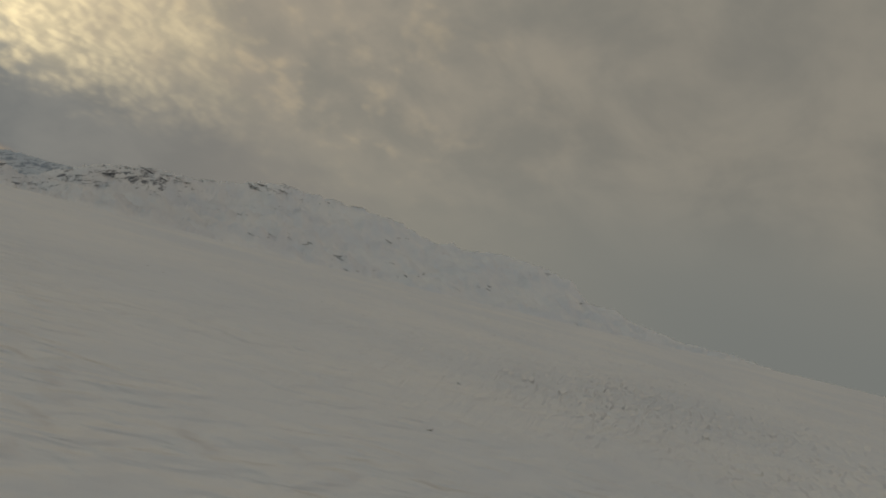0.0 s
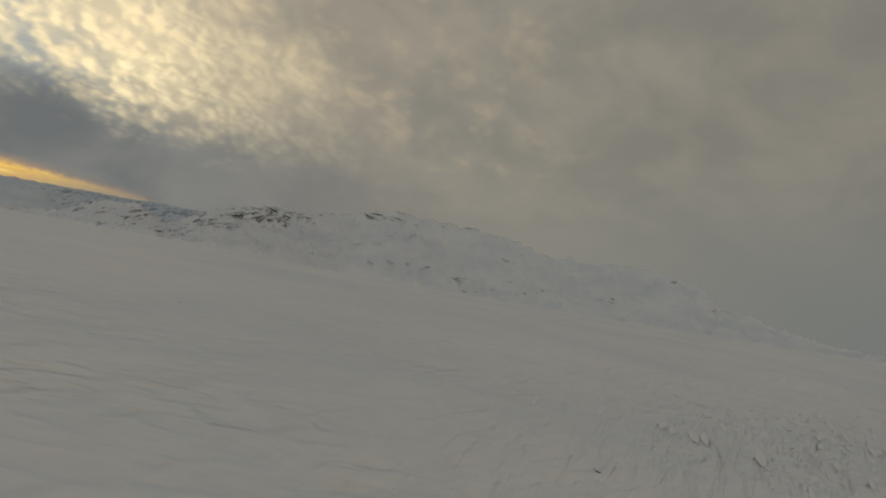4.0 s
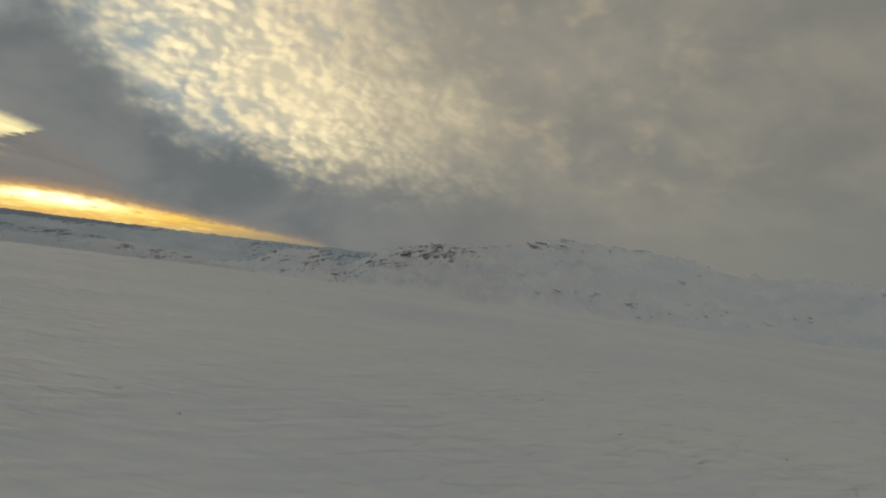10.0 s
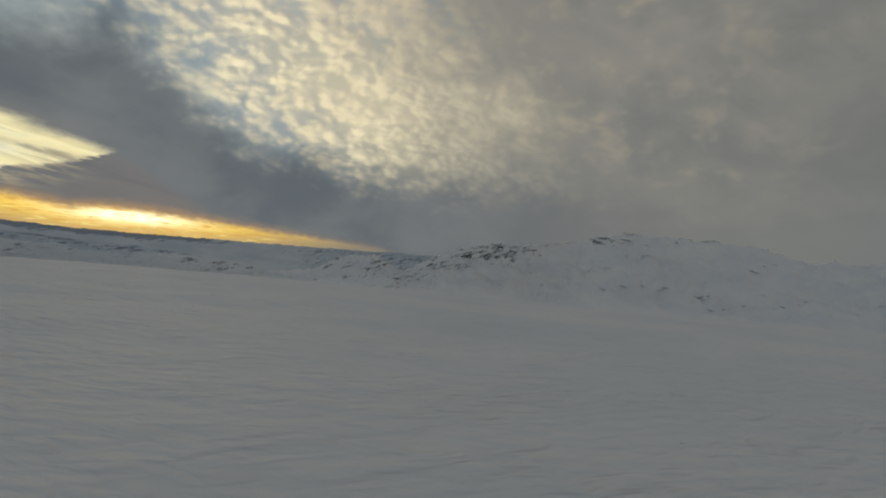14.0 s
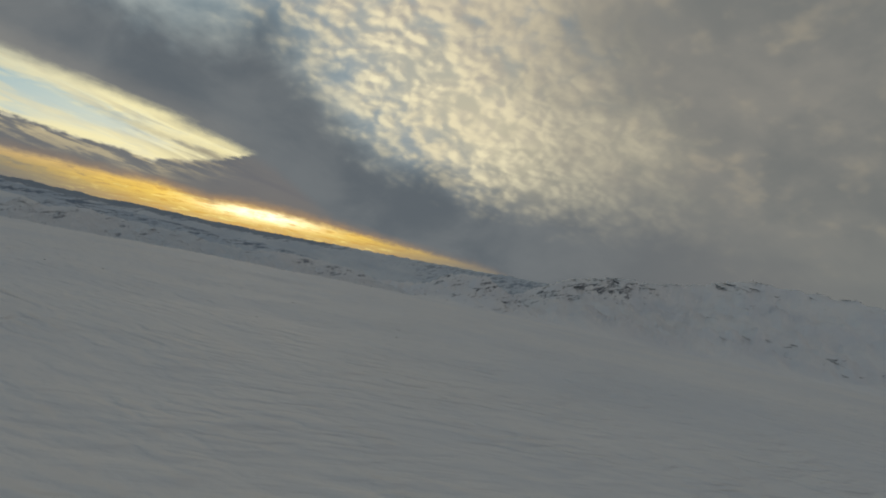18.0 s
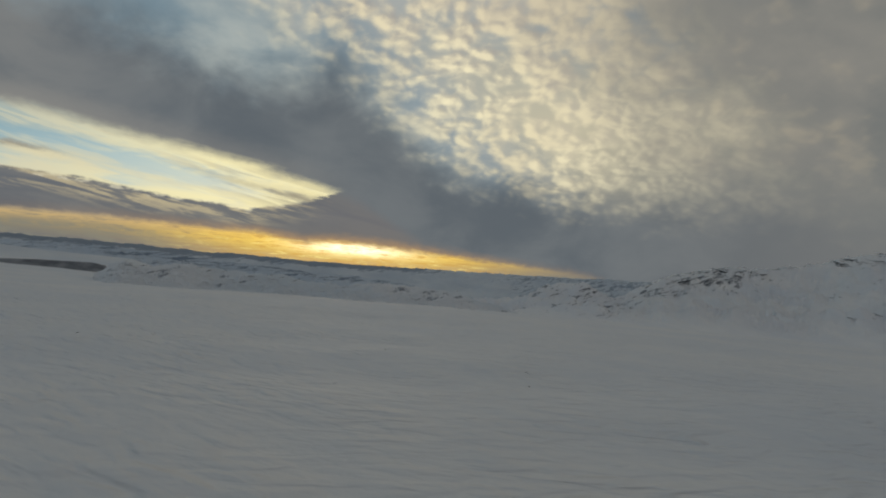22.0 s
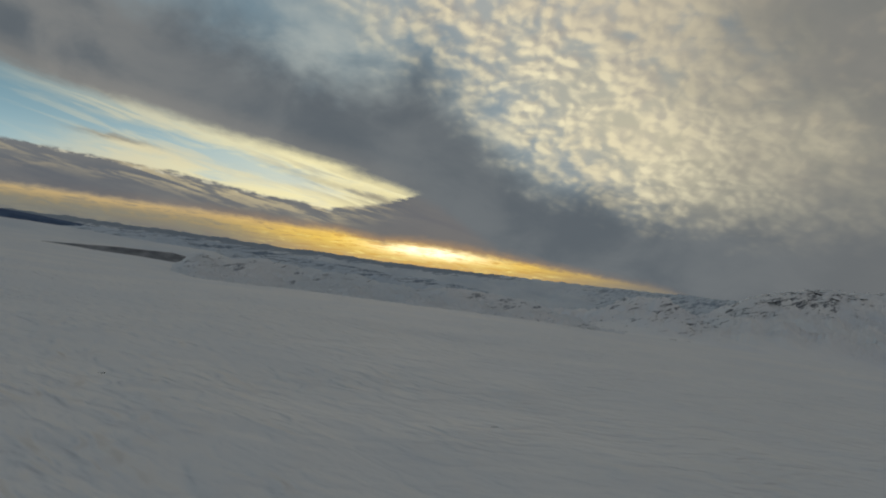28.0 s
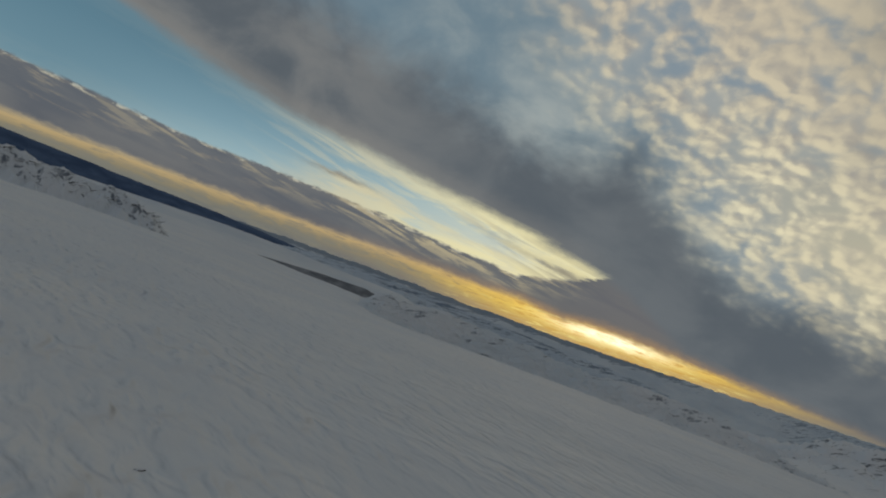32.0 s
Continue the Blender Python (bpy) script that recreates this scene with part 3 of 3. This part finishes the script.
CREST = [(8, -5.2), (11, -3.9), (12.4, -3.1), (13.6, -2.4), (15, -1.3), (16.4, -0.8), (18, -0.7), (19.8, -1.0), (21, -1.7), (22.2, -1.0), (25.5, 0.6), (29, 1.6), (32.4, 1.55), (34.5, 2.1), (36.3, 2.75), (39, 3.5),
         (43, 3.4), (48.5, 3.1), (52.5, 2.45), (57.5, 2.65), (62.2, 2.6), (64.6, 2.3), (66.4, 0.6), (70, 0.2), (73.5, -0.2), (80, -0.5), (92, -1.5), (110, -3)]
DIST = [(12, 6600), (20, 6600), (25, 7000), (29, 7600), (36, 8600), (45, 9200), (66, 9200), (80, 8600), (110, 8000)]
mountain, MV, MAZ, MS = range_mesh("mountain_ridge", (76, 85), 8, 108, 0.1, CREST, DIST, 0.62, RIDGE, 88.0, seed=2, big=6.0)
tagged(mountain, "snow-covered mountain ridge with dark rock showing through", "mountain")

FAR = [(-75, 0.3), (-50, 0.2), (-36, 0.0), (-28, 0.05), (-17, -0.05), (-13, -0.2), (-9, -0.15), (-4, -0.3), (3, -0.2), (9, -0.12), (15, 0.0), (19, 0.1), (22, 0.2), (26, 0.3), (34, 0.3), (50, 0.2)]
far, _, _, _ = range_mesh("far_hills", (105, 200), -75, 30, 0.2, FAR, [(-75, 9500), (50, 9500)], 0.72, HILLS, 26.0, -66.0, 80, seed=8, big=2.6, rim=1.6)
tagged(far, "distant rolling snow-covered hills on the skyline, cloud shade put into their colour", "hills", kind="structure")
up, _, _, _ = range_mesh("distant_upland", (104, 297), -85, -22, 0.3, [(-85, 1.2), (-50, 0.75), (-45, 0.5), (-40, 0.3), (-34, 0.08), (-30, -0.2), (-26, -0.55), (-22, -1.4)], [(-85, 3900), (-22, 3900)], 0.7, HAZY_UPLAND, 4.0, -110.0, 40, seed=4)
tagged(up, "distant upland beyond the snowfield, shade and blue haze put into its colour", "hills", kind="structure")
up2, _, _, _ = range_mesh("hazy_hillside", (114, 220), -34, 8, 0.12, [(-34, -1.5), (-30, -0.9), (-27, -0.5), (-23, -0.34), (-19, -0.36), (-16, -0.52), (-12, -0.8), (-8, -0.95), (-4, -1.2), (0, -1.3), (4, -1.6), (8, -2.4)], [(-34, 3300), (-20, 3300), (0, 3900), (8, 4000)], 0.7, HILLSIDE, 10.0, -100.0, 50, 1.4, seed=5)
tagged(up2, "distant hillside below the skyline, blue haze put into its colour", "hills", kind="structure")
sf, _, _, _ = range_mesh("far_snowfield", (108, 270), -75, -14, 0.25, [(-75, -0.5), (-52, -0.7), (-45, -0.75), (-38, -0.65), (-33, -0.6), (-29, -0.7), (-24, -1.0), (-18, -1.25), (-14, -2.4)], [(-75, 2600), (-14, 2600)], 0.6, FIELD, 2.5, -110.0, 40, 0.3, seed=3)
tagged(sf, "pale far snowfield between shaded hillside and upland", "snowfield", kind="structure")
moor, _, _, _ = range_mesh("shaded_slope", (114, 220), -34, -19.2, 0.12, [(-34, -2.2), (-31, -2.0), (-28, -1.85), (-24, -1.7), (-20.6, -1.68), (-19.7, -1.85), (-19.2, -2.4)], [(-34, 1900), (-18, 1900)], 0.9, SHADED_SLOPE, 1.0, -72.0, 30, seed=6)
tagged(moor, "low hillside beyond the plain, shadow put into its dark colour", "moor")
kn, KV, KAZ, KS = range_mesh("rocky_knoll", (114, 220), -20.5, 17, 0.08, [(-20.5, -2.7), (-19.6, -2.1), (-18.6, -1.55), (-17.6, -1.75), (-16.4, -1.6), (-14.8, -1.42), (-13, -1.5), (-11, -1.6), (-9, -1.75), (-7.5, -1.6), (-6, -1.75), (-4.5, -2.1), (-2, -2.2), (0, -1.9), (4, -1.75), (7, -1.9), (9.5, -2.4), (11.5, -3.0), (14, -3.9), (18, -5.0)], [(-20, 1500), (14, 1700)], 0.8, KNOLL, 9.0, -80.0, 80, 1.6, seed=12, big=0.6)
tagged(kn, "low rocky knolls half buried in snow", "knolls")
cl, CV, CAZ, CS = range_mesh("rocky_spur", (104, 300), -64, -36, 0.08, [(-64, 0.3), (-54, 0.2), (-50, -0.3), (-47, -0.6), (-44, -0.75), (-42, -0.9), (-40.2, -1.25), (-38.4, -1.9), (-36.8, -3.1)], [(-64, 800), (-36, 900)], 0.75, SPUR, 9.0, -55.0, 70, 1.6, seed=14)
tagged(cl, "snowy rock spur at the edge of the plain", "ridge")


# ---------------------------------------------------------------- rocks on the mountain
def rock_mesh(seed):
    r = random.Random(seed)
    bm = bmesh.new()
    bmesh.ops.create_icosphere(bm, subdivisions=2, radius=1.0)
    for v in bm.verts:
        n = noise.noise(v.co * 1.1 + Vector((seed * 7.3, 0, 0))) + 0.5 * noise.noise(v.co * 2.7 + Vector((0, seed * 3.1, 0)))
        v.co *= 1.0 + 0.55 * n
        v.co.x *= 1.5 + 0.3 * r.random()
        v.co.z *= 0.5
        v.co.z = round(v.co.z * 3.5) / 3.5 * 0.6 + v.co.z * 0.4
    me = bpy.data.meshes.new("rock")
    bm.to_mesh(me)
    bm.free()
    me.materials.append(STONE)
    return me


ROCKS = [rock_mesh(k) for k in range(6)]
dice = random.Random(11)


def outcrops(parent, verts, s, eye, places, per=3, grow=1.0):
    """Rock outcrops on a mountain side, each where the line of sight at that azimuth and elevation meets it, with smaller ones about."""
    keep = s <= 1.03
    v = verts[keep]
    d = v - np.array(eye)
    az = np.degrees(np.arctan2(d[..., 0], d[..., 1]))
    el = np.degrees(np.arctan2(d[..., 2], np.hypot(d[..., 0], d[..., 1])))
    for a, e, size in places:
        for k in range(per + 1):
            aa = a + (dice.gauss(0, 0.8) if k else 0)
            ee = e + (dice.gauss(0, 0.12) + (aa - a) * 0.3 if k else 0)
            miss = (az - aa) ** 2 + (el - ee) ** 2
            i = np.unravel_index(np.argmin(miss), miss.shape)
            ob = new("rock" if k else "crag", dice.choice(ROCKS))
            z = size * grow * (0.3 if k == 0 else dice.uniform(0.08, 0.22))
            ob.parent = parent
            tagged(ob, "dark snow-dusted rock outcrop")
            ob.location = Vector(v[i]) - Vector((0, 0, 0.12 * z))
            ob.rotation_euler = (dice.uniform(0.1, 0.6), dice.uniform(-0.6, -0.1) if aa < 29 else dice.uniform(-0.3, 0.3), radians(-aa + dice.uniform(-35, 20)))
            ob.scale = (z * dice.uniform(1.4, 3.2), z * 0.8, z * dice.uniform(0.4, 0.7))


EYE = (76.0, 85.0, HEIGHT)
CREST_ROCKS = [(25.9, 0.50, 14), (26.6, 1.00, 9), (27.1, 1.20, 9), (24.5, -0.20, 10), (24.0, -0.50, 10), (23.2, -0.90, 9), (22.6, -1.10, 9), (21.5, -1.70, 11), (21.2, -2.20, 10),
               (22.3, -2.00, 7), (29.4, 1.55, 18), (30.2, 1.6, 11), (31.0, 1.6, 10), (31.7, 1.55, 13), (27.9, 1.4, 8), (28.5, 0.90, 7), (29.7, -0.10, 6), (33.4, 2.20, 9), (17.7, -0.70, 7), (16.6, -1.30, 8), (16.4, -2.40, 7),
               (19.6, -0.90, 7), (18.8, -1.50, 7), (24.8, -0.90, 7), (25.7, -0.60, 8), (23.8, -1.20, 6)]
HIGH_ROCKS = [(36.9, 2.70, 11), (37.9, 3.00, 16), (39.0, 3.00, 12), (39.3, 3.50, 9), (40.8, 2.70, 8), (43.2, 3.10, 7), (39.3, 1.70, 5), (36.7, 0.20, 11), (34.4, 0.0, 8),
              (46.9, -1.70, 9), (45.5, -1.20, 9), (44.9, -1.10, 10), (42.6, -0.60, 10), (42.7, -1.20, 9), (39.4, -0.80, 7), (38.1, -1.20, 7), (45.3, 3.4, 8)]
EAST_ROCKS = [(50.1, 2.10, 11), (49.0, 1.40, 9), (49.6, -0.40, 9), (51.3, -1.20, 8), (52.4, -0.60, 5), (55.4, -1.00, 6), (57.8, -0.30, 12), (62.4, 2.20, 10), (65.9, 0.60, 11),
              (65.8, -1.40, 8), (56.7, 2.30, 5)]
outcrops(mountain, MV, MS, EYE, [c for c in CREST_ROCKS if c[0] < 25.5], 5, 3.8)
outcrops(mountain, MV, MS, EYE, [c for c in CREST_ROCKS if c[0] > 25.5], 4, 6.4)
outcrops(mountain, MV, MS, EYE, HIGH_ROCKS, 5, 6.2)
outcrops(mountain, MV, MS, EYE, EAST_ROCKS, 4, 4.8)
outcrops(cl, CV, CS, (104, 316, HEIGHT), [(-50, -0.5, 8), (-48.2, -0.9, 7), (-45.5, -1.5, 8), (-44.0, -1.5, 5), (-42.2, -1.5, 6), (-41.0, -1.5, 6), (-39.8, -1.7, 7), (-38.6, -1.9, 6)], 5)
outcrops(kn, KV, KS, (117, 226, HEIGHT), [(-18.2, -1.5, 12), (-17.3, -1.6, 9), (-13.5, -1.5, 12), (-12.4, -1.7, 13), (-11.4, -1.8, 10), (-9.2, -1.9, 10), (-7.5, -1.8, 12), (-6.6, -1.9, 10), (-5.6, -2.1, 9), (-2.2, -2.5, 9), (3.0, -2.0, 8), (6.5, -2.0, 8)], 2, 0.8)


# ---------------------------------------------------------------- stones on the plain
def stone(x, y, size, turn, which):
    ob = new("stone", ROCKS[which])
    ob.location = (x * SIZE, y * SIZE, (float(ground_height(np.array(x), np.array(y))) + 0.12 * size) * SIZE)
    ob.rotation_euler = (0.1, -0.08, turn)
    ob.scale = (size * SIZE, size * 0.8 * SIZE, size * 0.9 * SIZE)
    return tagged(ob, "small dark stone half buried in the wind-packed snow", "stone", "stones on the plain")


stone(63, 42, 0.45, 0.4, 1)
stone(98, 62, 0.35, 1.4, 2)
for k in range(7):
    stone(dice.gauss(168, 34), dice.gauss(58, 12), dice.uniform(0.12, 0.28), dice.uniform(0, 6), k % 6)
for k in range(6):
    stone(dice.gauss(150, 22), dice.gauss(150, 25), dice.uniform(0.1, 0.2), dice.uniform(0, 6), k % 6)
for k in range(6):
    stone(dice.gauss(105, 35), dice.gauss(330, 25), dice.uniform(0.12, 0.3), dice.uniform(0, 6), k % 6)


# ---------------------------------------------------------------- sastrugi: ridges of snow cut by the wind
def ridge_mesh(seed):
    """One low snow ridge, 2 m long and blunt at the windward end, bent a little."""
    r = np.random.default_rng(seed)
    bend, cols = r.uniform(-0.5, 0.5), 9
    rows = ((-1.0, 0.0), (-0.55, 0.55), (-0.1, 1.0), (0.35, 0.75), (1.0, 0.0))
    v = []
    for k in range(cols):
        u = -1 + 2 * k / (cols - 1)
        swell = max(0.0, 1 - abs(u) ** (3.0 if u < 0 else 1.6)) * r.uniform(0.8, 1.1)
        for w, h in rows:
            v.append((u, bend * u * u + w * (0.25 + 0.75 * swell) * r.uniform(0.85, 1.1), h * swell - 0.3 * (1 - swell)))
    n = len(rows)
    f = [(k * n + j, (k + 1) * n + j, (k + 1) * n + j + 1, k * n + j + 1) for k in range(cols - 1) for j in range(n - 1)]
    return np.array(v), f


def sastrugi(count=150):
    """Single low ridges that stand out from the fan of small ones in the snow."""
    r = np.random.default_rng(5)
    meshes = []
    for v, f in (ridge_mesh(k) for k in range(8)):
        me = bpy.data.meshes.new("snow_ridge")
        me.from_pydata(v.tolist(), [], f)
        me.polygons.foreach_set("use_smooth", np.ones(len(f), dtype=bool))
        me.materials.append(SNOW_RIDGE)
        meshes.append(me)
    u, w = r.normal(0, 30, count), r.normal(0, 26, count)
    c, k = math.cos(radians(17)), math.sin(radians(17))
    x, y = 172 + u * c + w * k, 54 + u * k - w * c
    keep = (y > 6) & (y < 110) & (x > 100)
    x, y = x[keep], y[keep]
    z = ground_height(x, y)
    thing = tagged(new("sastrugi"), "field of wind-cut snow ridges on the plain", "snow ridges")
    thing.location = Vector((float(x[0]), float(y[0]), float(z[0]))) * SIZE
    for i in range(len(x)):
        ob = new("snow_ridge", meshes[int(r.integers(8))])
        ob.parent = thing
        ob.location = Vector((float(x[i]), float(y[i]), float(z[i]))) * SIZE - thing.location
        ob.rotation_euler = (0, 0, math.atan2(y[i] + 4.0, x[i] + 30.0) + r.normal(0, 0.05))
        ob.scale = [float(q) * SIZE for q in (r.uniform(2.5, 7.0), r.uniform(0.35, 0.7), r.uniform(0.05, 0.1))]


sastrugi()
